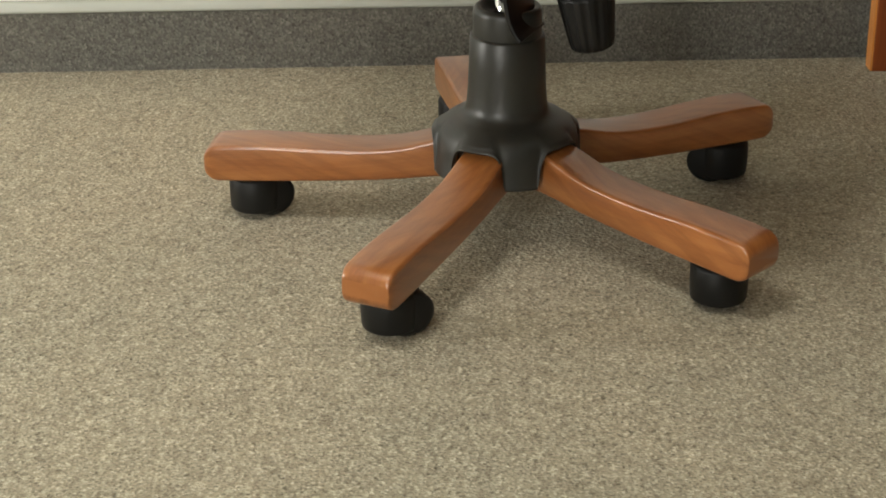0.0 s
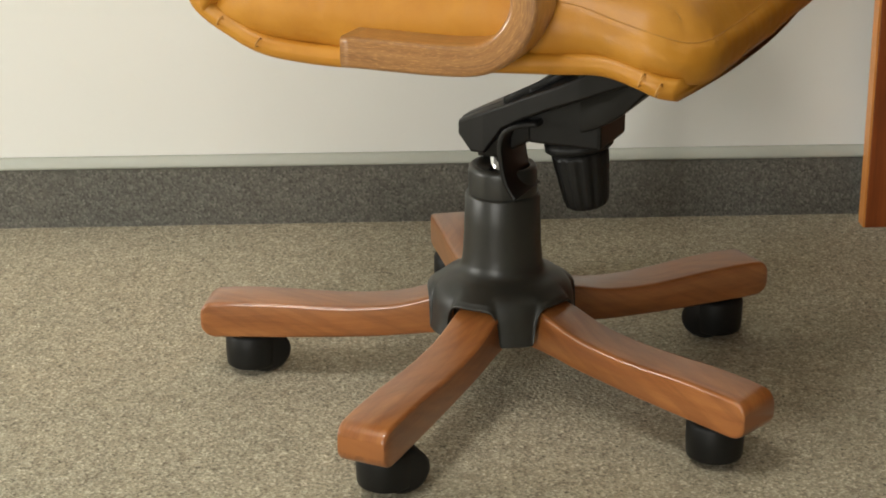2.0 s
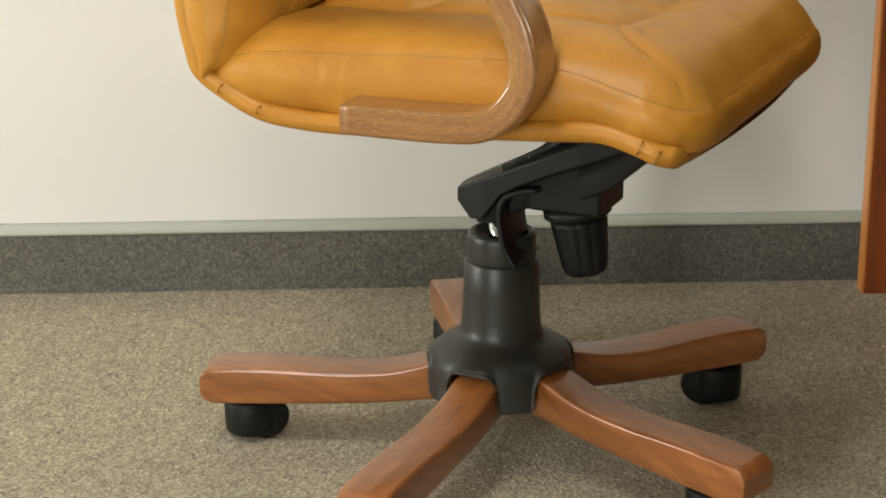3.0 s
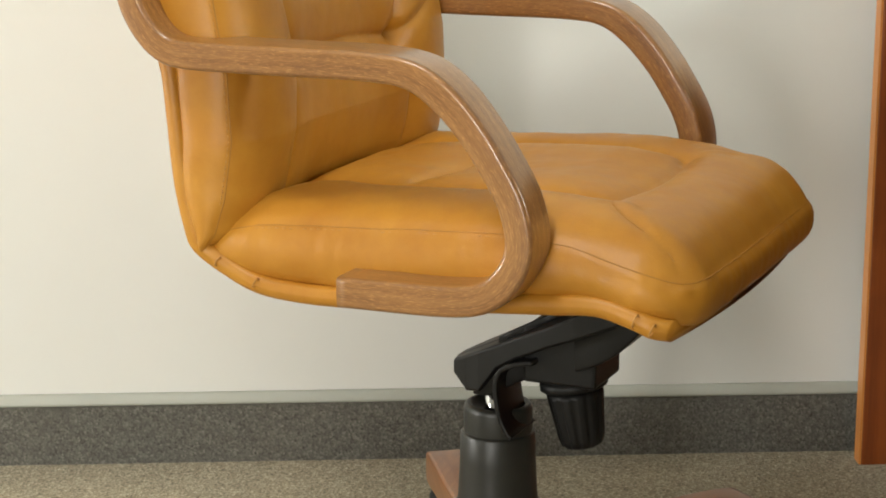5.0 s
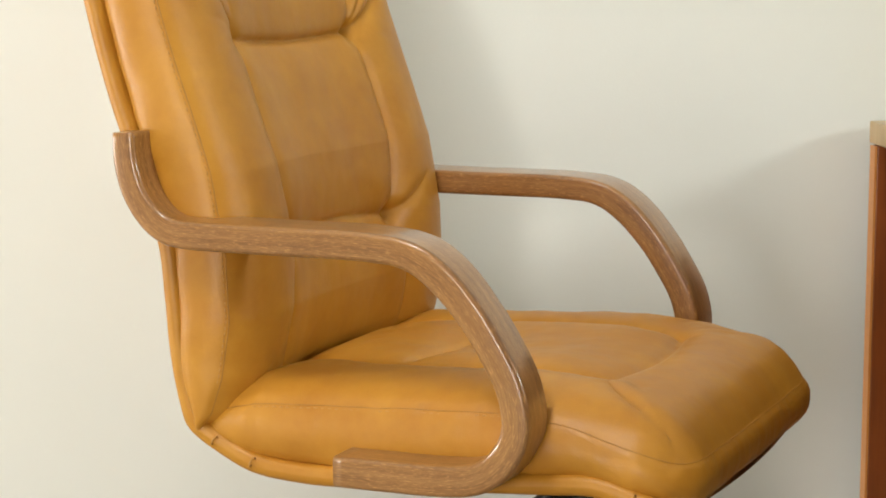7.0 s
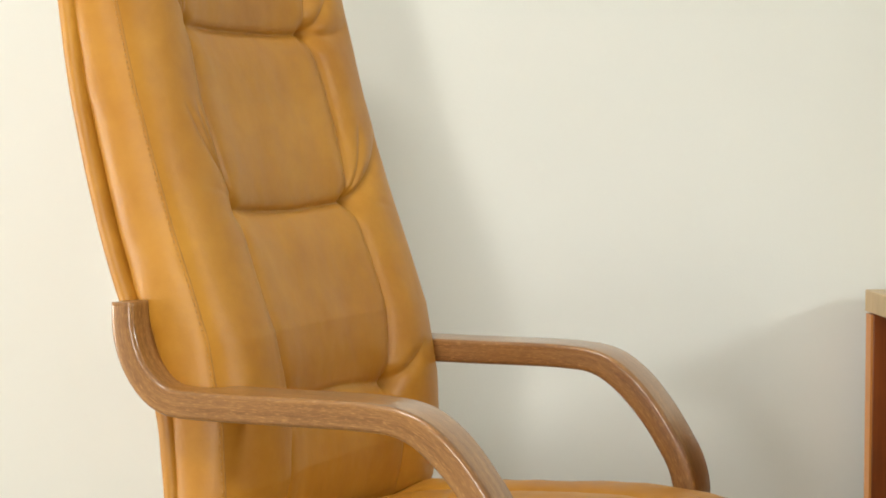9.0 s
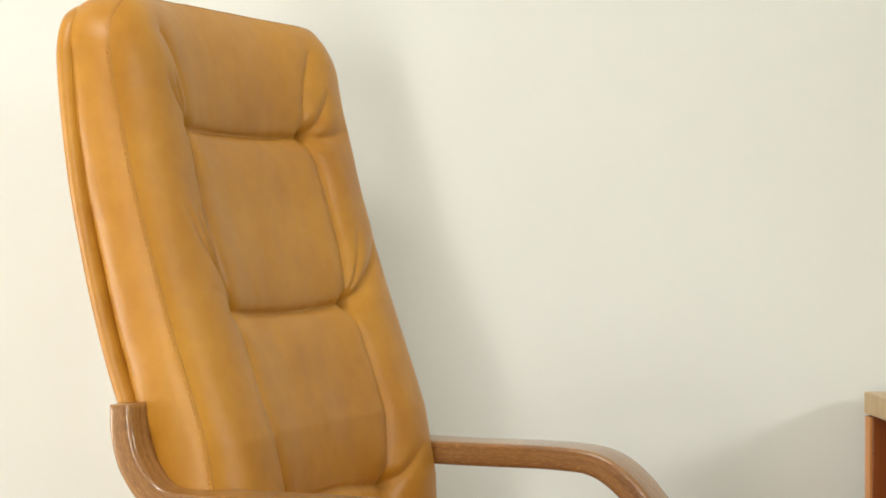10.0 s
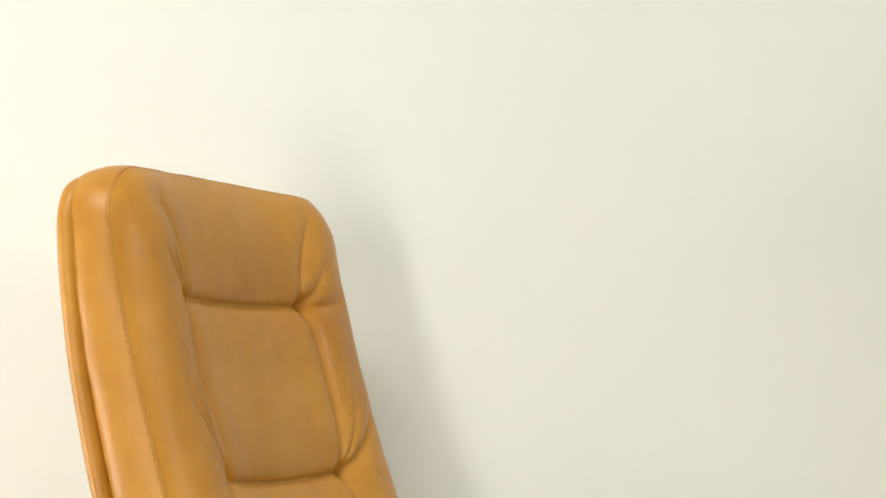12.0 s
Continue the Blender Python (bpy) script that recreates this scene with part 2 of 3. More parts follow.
def box(x0, x1, y0, y1, z0, z1, bevel=0.0, segments=2):
    bm = bmesh.new()
    bmesh.ops.create_cube(bm, size=1)
    for v in bm.verts:
        v.co = ((x0 + x1) / 2 + v.co.x * (x1 - x0), (y0 + y1) / 2 + v.co.y * (y1 - y0), (z0 + z1) / 2 + v.co.z * (z1 - z0))
    if bevel:
        bmesh.ops.bevel(bm, geom=bm.edges[:], offset=bevel, segments=segments, profile=0.5, affect="EDGES")
    layer = bm.loops.layers.uv.verify()
    for f in bm.faces:
        nx, ny, nz = (abs(c) for c in f.normal)
        for lp in f.loops:
            c = lp.vert.co
            lp[layer].uv = (c.z, c.x + c.y) if nz < 0.7 else (c.y, c.x)
    return bm


# ---- the room ----
def wall_with_hole(name, u0, u1, hole, place, thick=0.2, mat="wall"):
    """A wall in the xz plane from u0 to u1, its inner face at y = 0, with one opening (u, width, z, height) or none."""
    bm = bmesh.new()
    pieces = [(u0, u1, 0, H)]
    if hole:
        a, b = hole[0] - hole[1] / 2, hole[0] + hole[1] / 2
        c, d = hole[2] - hole[3] / 2, hole[2] + hole[3] / 2
        pieces = [(u0, a, 0, H), (b, u1, 0, H), (a, b, 0, c), (a, b, d, H)]
    for p0, p1, q0, q1 in pieces:
        bmesh.ops.create_cube(bm, size=1, matrix=Matrix.Translation(((p0 + p1) / 2, thick / 2, (q0 + q1) / 2)) @ Matrix.Diagonal((p1 - p0, thick, q1 - q0, 1)))
    ob = link_mesh(name, bm, MAT[mat], smooth=False, m=ROOM @ place)
    return tagged(ob, "plain cream painted plaster wall" if mat == "wall" else "unseen wall, dark grey to cut bounced light", "wall", kind="structure")


def window_unit(name, hole, place):
    root = new(name)
    root.matrix_world = ROOM @ place
    tagged(root, "white plastic window frame around clear panes", "window", kind="structure")
    a, b = hole[0] - hole[1] / 2, hole[0] + hole[1] / 2
    c, d = hole[2] - hole[3] / 2, hole[2] + hole[3] / 2
    for p0, p1, q0, q1 in ((a, a + 0.06, c, d), (b - 0.06, b, c, d), (a + 0.06, b - 0.06, c, c + 0.06), (a + 0.06, b - 0.06, d - 0.06, d)):
        part("window_frame", box(p0, p1, 0.03, 0.08, q0, q1, 0.004), MAT["frame"], root)
    part("window_sill", box(a - 0.04, b + 0.04, -0.12, 0.02, c - 0.03, c, 0.006), MAT["frame"], root)
    return root


floor = link_mesh("floor", box(X0 - 0.2, X1 + 0.2, Y0 - 0.2, WALL_Y + 0.2, -0.1, 0), MAT["carpet"], smooth=False, m=ROOM)
tagged(floor, "beige and grey speckled short-pile carpet floor", "floor", kind="structure")
ceiling = link_mesh("ceiling", box(X0 - 0.2, X1 + 0.2, Y0 - 0.2, WALL_Y + 0.2, H, H + 0.1), MAT["ceiling"], smooth=False, m=ROOM)
tagged(ceiling, "plain white painted ceiling", "ceiling", kind="structure")
wall_with_hole("wall_north", X0, X1, None, pose(0, WALL_Y, 0))
# the three walls out of view are added, dark to limit the bounce
wall_with_hole("wall_south", -X1, -X0, (-WIN_A[0], *WIN_A[1:]), pose(0, Y0, 0, 0, 0, 180), mat="unseen_wall")
wall_with_hole("wall_east", -WALL_Y, -Y0, (-WIN_B[0], *WIN_B[1:]), pose(X1, 0, 0, 0, 0, -90), mat="unseen_wall")
wall_with_hole("wall_west", Y0, WALL_Y, WIN_C, pose(X0, 0, 0, 0, 0, 90), mat="unseen_wall")
window_unit("window_1", (-WIN_A[0], *WIN_A[1:]), pose(0, Y0, 0, 0, 0, 180))
window_unit("window_2", (-WIN_B[0], *WIN_B[1:]), pose(X1, 0, 0, 0, 0, -90))
window_unit("window_3", WIN_C, pose(X0, 0, 0, 0, 0, 90))
# added housing for the overhead light; no such fixture is known
overhead_fill_frame = new("overhead_fill_frame")
overhead_fill_frame.matrix_world = ROOM @ pose(LAMP[0], LAMP[1], 0)
tagged(overhead_fill_frame, "white frame added round the unseen overhead light", "ceiling light")
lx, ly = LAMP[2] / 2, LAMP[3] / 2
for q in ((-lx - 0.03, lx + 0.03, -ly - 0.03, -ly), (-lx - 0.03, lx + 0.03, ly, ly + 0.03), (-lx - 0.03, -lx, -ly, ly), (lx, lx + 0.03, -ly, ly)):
    part("frame", box(*q, H - 0.06, H, 0.002, 1), MAT["frame"], overhead_fill_frame, smooth=False)

# skirting: strips of dark carpet with a pale rounded capping
skirting = new("baseboard")
skirting.matrix_world = ROOM
tagged(skirting, "dark grey carpet skirting strip with pale capping", "baseboard", kind="structure")
joints = [X0, -2.7, -2.12, -1.52, -0.92, -0.296, -0.158, 0.46, 1.06, 1.66, X1]
for a, b in zip(joints, joints[1:]):
    proud = 0.0088 + 0.0004 * random.random()
    part("strip", box(a, b, WALL_Y - proud, WALL_Y - 0.0004, 0.0, 0.0865), MAT["skirting"], skirting, smooth=False)
cap_rows = []
for x in np.linspace(X0 + 0.002, X1 - 0.002, 40):
    prof = [(0.0, 0.0868), (-0.0105, 0.0868), (-0.0118, 0.0885), (-0.0112, 0.0915), (-0.008, 0.0975), (-0.0035, 0.1015), (0.0, 0.1025)]
    cap_rows.append([(x, WALL_Y - 0.0004 + p, z) for p, z in prof])
part("capping", loft(cap_rows), MAT["capping"], skirting, "pale grey-green plastic capping strip")


# ---- the desk, its far end near the wall ----
def build_desk():
    root = new("desk")
    root.matrix_world = ROOM @ pose(0.5535, 0, 0)
    tagged(root, "orange cherry office desk with pale beech top", "desk")
    yb = 0.537
    part("end_panel", box(-0.006, 0.72, yb - 0.026, yb, 0.0, 0.7005, 0.0015), MAT["desk_shaded"], root, smooth=False)
    # edge in the brighter tone, for the light that falls on it
    part("edge_band", box(-0.0092, -0.0062, yb - 0.0255, yb - 0.0005, 0.001, 0.7), MAT["edge"], root, "orange edge band, lit tone in its colour", smooth=False)
    part("end_panel", box(0.004, 0.72, yb - 1.426, yb - 1.40, 0.0, 0.7005, 0.0015), MAT["desk_shaded"], root, smooth=False)
    part("modesty_panel", box(0.60, 0.618, yb - 1.40, yb - 0.026, 0.25, 0.7005, 0.0015), MAT["desk_shaded"], root, smooth=False)
    part("tabletop", box(-0.0065, 0.76, yb - 1.45, yb + 0.016, 0.7015, 0.7315, 0.002), MAT["desk_top"], root, "pale beech tabletop", smooth=False)
    return root


build_desk()


# ---- the office chair ----
chair = new("office_chair")
tagged(chair, "tan leather executive office chair with bentwood arms and wooden star base", "chair")
PAD = pose(0, 0, 0, 0, 0, -25) @ pose(0, 0.006, 0)
FACE = pose(0, 0, 0, 0, 0, -25)            # the seat is turned towards the desk
COLUMN = pose(-0.0045, 0, 0)
STAR = 172.0                               # bearing of the first leg


def build_leg():
    """One wooden leg along +x from the hub, with a waisted top and a rounded tip."""
    # distance, underside, top, half width
    spine = [(0.055, 0.072, 0.122, 0.0250), (0.085, 0.070, 0.1145, 0.0255), (0.125, 0.065, 0.1035, 0.0262), (0.170, 0.061, 0.0985, 0.0266),
             (0.215, 0.058, 0.0975, 0.0270), (0.265, 0.0555, 0.0985, 0.0275), (0.310, 0.0535, 0.0975, 0.0280), (0.335, 0.0525, 0.0955, 0.0280)]
    rows = []
    for r, z0, z1, hw in smooth_path(spine, 5):
        rows.append([(r, p, (z0 + z1) / 2 + q) for p, q in rounded_rect(hw, (z1 - z0) / 2, 0.0042, 4)])
    # rounded tip: the section shrinks in height as it runs out
    for a in (20, 40, 58, 72, 82, 88):
        s, c = math.sin(radians(a)), math.cos(radians(a))
        r, zc, hh = 0.335 + 0.0165 * s, 0.074, 0.0215 - 0.0135 * (1 - c)
        rows.append([(r, p, zc + q) for p, q in rounded_rect(0.0280 - 0.0022 * (1 - c), hh, 0.0042, 4)])
    return loft(rows)


def build_caster_parts():
    """A squat hooded caster: a cup round the stem, and two wheels under a rounded lobe behind it (+x)."""
    wheel = revolve([(0.006, -0.0095), (0.019, -0.0095), (0.0225, -0.008), (0.0245, -0.004), (0.0248, 0.0), (0.0245, 0.004), (0.0225, 0.008), (0.019, 0.0095), (0.006, 0.0095)], 40)
    hood = revolve([(0.012, 0.0085), (0.0275, 0.0085), (0.0294, 0.0098), (0.0302, 0.0125), (0.0310, 0.030), (0.0308, 0.046), (0.0290, 0.0495), (0.0265, 0.0512), (0.010, 0.0515)], 56)
    lobe_rows = []
    for w in (-0.0265, -0.026, -0.024, -0.012, 0.012, 0.024, 0.026, 0.0265):
        rr = 0.0262 - 0.004 * max(0.0, (abs(w) - 0.0235) / 0.003) ** 2
        lobe_rows.append([(0.0125 + rr * math.cos(radians(q)), w, 0.0272 + rr * math.sin(radians(q)) * 0.93) for q in range(-70, 251, 10)])
    return wheel, hood, loft(lobe_rows)


first = part("leg", build_leg(), MAT["leg"], chair, "glossy red-brown lacquered wooden leg")
legs = [first]
for k in range(1, 5):
    o = new("leg", first.data)
    o.parent = chair
    tagged(o, "glossy red-brown lacquered wooden leg")
    legs.append(o)
for k, o in enumerate(legs):
    o.matrix_world = pose(0, 0, 0, 0, 0, STAR + 72 * k) @ pose(0, 0, 0, 0, (0, 0, 0, -0.8, 0)[k], 0)

wheel_bm, hood_bm, lobe_bm = build_caster_parts()
caster_turn = (28, 28, 75, 160, 60)
wheel_me = hood_me = stem_me = lobe_me = None
for k in range(5):
    a = radians(STAR + 72 * k)
    at = pose(0.299 * math.cos(a), 0.299 * math.sin(a) + 0.010, 0, 0, 0, caster_turn[k])
    if k == 0:
        hood = part("caster", hood_bm, MAT["plastic"], chair, "black twin-wheel plastic caster")
        hood_me = hood.data
    else:
        hood = new("caster", hood_me)
        hood.parent = chair
        tagged(hood, "black twin-wheel plastic caster")
    hood.matrix_world = at
    if lobe_me is None:
        lobe = part("wheel_cover", lobe_bm, MAT["plastic"], hood)
        lobe_me = lobe.data
    else:
        lobe = new("wheel_cover", lobe_me)
        lobe.parent = hood
    for s in (-1, 1):
        if wheel_me is None:
            w = part("wheel", wheel_bm, MAT["plastic"], hood)
            wheel_me = w.data
        else:
            w = new("wheel", wheel_me)
            w.parent = hood
        w.matrix_local = pose(0.012, 0.0145 * s, 0.0249, 90, 0, 0)
    if stem_me is None:
        st = part("stem", revolve([(0.005, 0.045), (0.0095, 0.045), (0.0095, 0.060), (0.005, 0.060)], 16), MAT["plastic"], hood)
        stem_me = st.data
    else:
        st = new("stem", stem_me)
        st.parent = hood


# hub: a flared black cover that arches over each leg
def build_hub():
    n = 300
    prof = [(0.036, 0.2380), (0.0405, 0.2373), (0.0418, 0.2350), (0.0428, 0.20), (0.0440, 0.172), (0.0452, 0.158), (0.0468, 0.1515), (0.0505, 0.1470), (0.0580, 0.1435), (0.0660, 0.1395), (0.0735, 0.1335), (0.0785, 0.1255), (0.0808, 0.116), (0.0818, 0.104)]
    last = len(prof) - 1
    rows = [[] for _ in range(last + 5)]
    for j in range(n):
        a = 360.0 * j / n
        off = abs((a - STAR + 36) % 72 - 36)
        # an arch with rounded shoulders over each leg
        k = min(1.0, off / 22.5)
        over = (1 - k ** 6) ** 0.5 if k < 1 else 0.0
        low = 0.0815 + 0.0415 * over
        ca, sa = math.cos(radians(a)), math.sin(radians(a))
        for i, (r, z) in enumerate(prof):
            rows[i].append((r * ca, r * sa, max(z, low + 0.0042 + 0.0019 * (last - i))))
        # a thin rolled lip along the skirt
        for i, (r, up) in enumerate(((0.0840, 0.0034), (0.0848, 0.0016), (0.0836, 0.0), (0.0795, 0.0006))):
            rows[last + 1 + i].append((r * ca, r * sa, low + up))
    return loft(rows, cap=False)


part("hub_cover", build_hub(), MAT["satin"], chair, "flared satin black plastic hub cover", m=COLUMN)
part("hub_core", revolve([(0.02, 0.072), (0.050, 0.072), (0.056, 0.078), (0.058, 0.104), (0.045, 0.125), (0.02, 0.13)], 40), MAT["plastic"], chair, m=COLUMN)
part("column_sleeve", revolve([(0.030, 0.220), (0.0380, 0.220), (0.0380, 0.2335), (0.0382, 0.236), (0.0385, 0.2395), (0.0385, 0.2625), (0.0378, 0.2665), (0.0355, 0.2692), (0.0325, 0.2700), (0.0300, 0.2685), (0.0285, 0.2640), (0.016, 0.262), (0.016, 0.240)], 64), MAT["satin"], chair, "telescopic black sleeve round the gas column", m=COLUMN)
part("gas_column", revolve([(0.004, 0.20), (0.014, 0.20), (0.014, 0.300), (0.004, 0.300)], 32), MAT["chrome"], chair, "bright chrome gas spring column", m=COLUMN)


# tilt mechanism
def build_mechanism(spine, r):
    rows = [[(x, p, (z0 + z1) / 2 + q) for p, q in rounded_rect(hw, (z1 - z0) / 2, r, 3)] for x, z0, z1, hw in smooth_path(spine, 3)]
    return loft(rows)


# distance, underside, top, half width
HOUSING = [(-0.0505, 0.3040, 0.3180, 0.018), (-0.0490, 0.3010, 0.3210, 0.022), (-0.0300, 0.2870, 0.3310, 0.033), (-0.0120, 0.2900, 0.3400, 0.040), (0.012, 0.321, 0.352, 0.046),
           (0.035, 0.335, 0.364, 0.052), (0.075, 0.355, 0.384, 0.062), (0.110, 0.370, 0.402, 0.070), (0.150, 0.388, 0.424, 0.076), (0.185, 0.402, 0.438, 0.078), (0.20, 0.415, 0.44, 0.078)]


def build_lid(spine):
    """A pressed-steel lid: flat crown, sloping shoulders, upright cheeks."""
    rows = []
    for x, z0, z1, hw in spine:
        drop = min((z1 - z0) * 0.5, 0.002 + 0.003 * max(0.0, min(1.0, (x + 0.045) / 0.12)))
        half = [(hw - 0.004, z0), (hw - 0.001, z0 + 0.002), (hw, z0 + 0.004), (hw, z1 - drop - 0.003), (hw - 0.0008, z1 - drop - 0.0012), (hw - 0.0025, z1 - drop), (hw * 0.52, z1 - 0.001), (hw * 0.46, z1)]
        rows.append([(x, p, z) for p, z in half] + [(x, -p, z) for p, z in reversed(half)])
    return loft(rows)


CORE = [(-0.022, 0.283, 0.305, 0.030), (0.003, 0.286, 0.330, 0.032), (0.035, 0.305, 0.350, 0.028), (0.075, 0.318, 0.370, 0.030), (0.110, 0.330, 0.385, 0.044), (0.150, 0.354, 0.415, 0.056), (0.185, 0.390, 0.432, 0.058)]
part("tilt_mechanism", build_lid(HOUSING), MAT["steel_black"], chair, "black tilt mechanism under the seat", m=FACE, smooth=False)
part("spring_housing", build_mechanism(CORE, 0.004), MAT["steel_black"], chair, m=FACE)
part("mechanism_box", box(0.040, 0.124, -0.040, 0.040, 0.309, 0.372, 0.004), MAT["steel_black"], chair, m=FACE, smooth=False)
part("mount_plate", box(0.03, 0.22, -0.095, 0.095, 0.420, 0.446, 0.003), MAT["steel_black"], chair, m=FACE, smooth=False)
slot = [[(x, p, z + q) for p, q in rounded_rect(0.003, 0.0045, 0.0015, 2)] for x, z in ((0.012, 0.352), (0.03, 0.362), (0.06, 0.378), (0.09, 0.394))]
part("rib", loft([[(x, p - 0.036, z) for x, p, z in r] for r in slot]), MAT["steel_black"], chair, m=FACE)


def build_knob():
    n = 96
    prof = [(0.010, 0.0), (0.018, 0.0006), (0.0232, 0.0042), (0.0256, 0.012), (0.0285, 0.035), (0.0312, 0.058), (0.0315, 0.064), (0.010, 0.064)]
    rows = []
    for i, (r, z) in enumerate(prof):
        depth = (0, 0.0008, 0.002, 0.0022, 0.0022, 0.0018, 0, 0)[i]
        rows.append([((r - depth * (1 if math.cos(12 * 2 * math.pi * j / n) < -0.45 else 0)) * math.cos(2 * math.pi * j / n),
                      (r - depth * (1 if math.cos(12 * 2 * math.pi * j / n) < -0.45 else 0)) * math.sin(2 * math.pi * j / n), z) for j in range(n)])
    return loft(rows)


knob = part("tension_knob", build_knob(), MAT["plastic"], chair, "ribbed black tension knob", m=FACE @ pose(0.0965, 0, 0.2315, 0, -9.5, 0))
part("collar", revolve([(0.01, 0.0665), (0.0345, 0.0665), (0.0375, 0.069), (0.0375, 0.078), (0.01, 0.078)], 48), MAT["plastic"], knob)

lever_rows = []
lever_path = smooth_path([(0.058, 0.336), (0.036, 0.331), (0.020, 0.322), (0.0145, 0.307), (0.0160, 0.287), (0.0205, 0.267), (0.028, 0.253), (0.0335, 0.247)], 5)
for i, (x, z) in enumerate(lever_path):
    a, b = lever_path[max(0, i - 1)], lever_path[min(len(lever_path) - 1, i + 1)]
    d = (b - a) / np.hypot(*(b - a))
    lever_rows.append([(x - d[1] * q, -0.022 + p, z + d[0] * q) for p, q in rounded_rect(0.034, 0.0028, 0.0018, 3)])
part("lever", loft(lever_rows), MAT["steel_black"], chair, "curved flat black tilt lever", m=FACE)

# ---- seat and back: one bent shell, two cushions ----
SHELL = [(-0.391, 1.196), (-0.392, 1.189), (-0.3925, 1.174), (-0.391, 1.145), (-0.388, 1.110), (-0.383, 1.066), (-0.374, 1.002), (-0.362, 0.943), (-0.3455, 0.874), (-0.3255, 0.805), (-0.297, 0.730), (-0.273, 0.666), (-0.266, 0.610), (-0.262, 0.550),
         (-0.254, 0.500), (-0.243, 0.470), (-0.203, 0.444), (-0.170, 0.4318), (-0.130, 0.4275), (-0.075, 0.4275), (0.020, 0.434), (0.10, 0.441), (0.150, 0.445), (0.195, 0.4485), (0.228, 0.441), (0.249, 0.4335), (0.266, 0.4305)]
SHELL_W = [0.190, 0.222, 0.246, 0.259, 0.262, 0.263, 0.263, 0.263, 0.263, 0.262, 0.262, 0.262, 0.262, 0.260, 0.257, 0.254, 0.250, 0.250, 0.250, 0.250, 0.250, 0.250, 0.250, 0.250, 0.250, 0.249, 0.242]


def widen(rows, cuts=14):
    """Adds points along the two long sides of each rounded-rectangle row."""
    out = []
    for row in rows:
        q = len(row) // 4
        c = [row[:q], row[q:2 * q], row[2 * q:3 * q], row[3 * q:]]
        full = []
        for k in range(4):
            full += c[k]
            if k in (0, 2):
                a, b = Vector(c[k][-1]), Vector(c[(k + 1) % 4][0])
                full += [tuple(a.lerp(b, (i + 1) / (cuts + 1))) for i in range(cuts)]
        out.append(full)
    return out


def shell_rows():
    th = 0.0215
    rows = widen([[(0, p, q) for p, q in rounded_rect(1.0, th / 2, th * 0.48, 4)]])
    unit = rows[0]
    pts = smooth_path([(x, z, w) for (x, z), w in zip(SHELL, SHELL_W)], 5)
    out = []
    for i, (x, z, w) in enumerate(pts):
        a, b = pts[max(0, i - 1)], pts[min(len(pts) - 1, i + 1)]
        d = np.array((b[0] - a[0], b[1] - a[1]))
        d /= np.hypot(*d)
        nx, nz = -d[1], d[0]
        row = []
        for _, p, q in unit:
            side = math.copysign(max(0.0, abs(p) - (1 - th * 0.48)), p)
            y = (p - side) / (1 - th * 0.48) * (w - th * 0.48) + side
            k = max(0.0, 1 - (y / w) ** 2)
            fw = max(0.0, (x - 0.12) / 0.16)
            row.append((x + nx * (th / 2 + q) + fw * 0.015 * k, y, z + nz * (th / 2 + q) - fw ** 2 * 0.003 * k))
        out.append(row)
    return out


part("seat_shell", loft(shell_rows()), MAT["leather"], chair, "one-piece leather-covered shell with rolled rim", m=PAD)


def near_line(px, py, line):
    """Distance from arrays px, py to a polyline, and how far along it."""
    best, along = np.full(px.shape, 9.0), np.zeros(px.shape)
    for k, ((ax, ay), (bx, by)) in enumerate(zip(line, line[1:])):
        dx, dy = bx - ax, by - ay
        t = np.clip(((px - ax) * dx + (py - ay) * dy) / (dx * dx + dy * dy + 1e-12), 0, 1)
        d = np.hypot(px - ax - t * dx, py - ay - t * dy)
        along = np.where(d < best, (k + t) / (len(line) - 1), along)
        best = np.minimum(best, d)
    return best, along


def round_corners(px, py, a, b, r):
    """Bends the corners of a grid that fills the rectangle +-a, +-b to the radius r (an array or a number)."""
    dx, dy = np.abs(px) - (a - r), np.abs(py) - (b - r)
    inside = (dx > 0) & (dy > 0)
    f = np.where(inside, np.maximum(dx, dy) / np.maximum(np.hypot(dx, dy), 1e-9), 1.0)
    return (np.where(inside, np.sign(px) * (a - r + dx * f), px), np.where(inside, np.sign(py) * (b - r + dy * f), py))


def arc(a, b, sag, n=8):
    """A bowed line from a to b."""
    a, b = np.array(a), np.array(b)
    d = b - a
    nrm = np.array((-d[1], d[0])) / np.hypot(*d)
    return [tuple(a + d * t + nrm * sag * 4 * t * (1 - t)) for t in np.linspace(0, 1, n)]


def folds(px, py, creases):
    out, fine = np.zeros(px.shape), np.zeros(px.shape)
    for line, depth, sharp, broad, *fade in creases:
        d, u = near_line(px, py, line)
        if fade:                                       # a pucker that dies away along its length
            depth = depth * np.clip(1 - u, 0, 1) ** 0.8
            fine += 0.22 * depth * np.exp(-(d / sharp) ** 1.5)
        out += (depth * (0.6 * np.exp(-d / sharp) + 0.4 * np.exp(-(d / broad) ** 2))) ** 3
    return np.cbrt(out) + fine


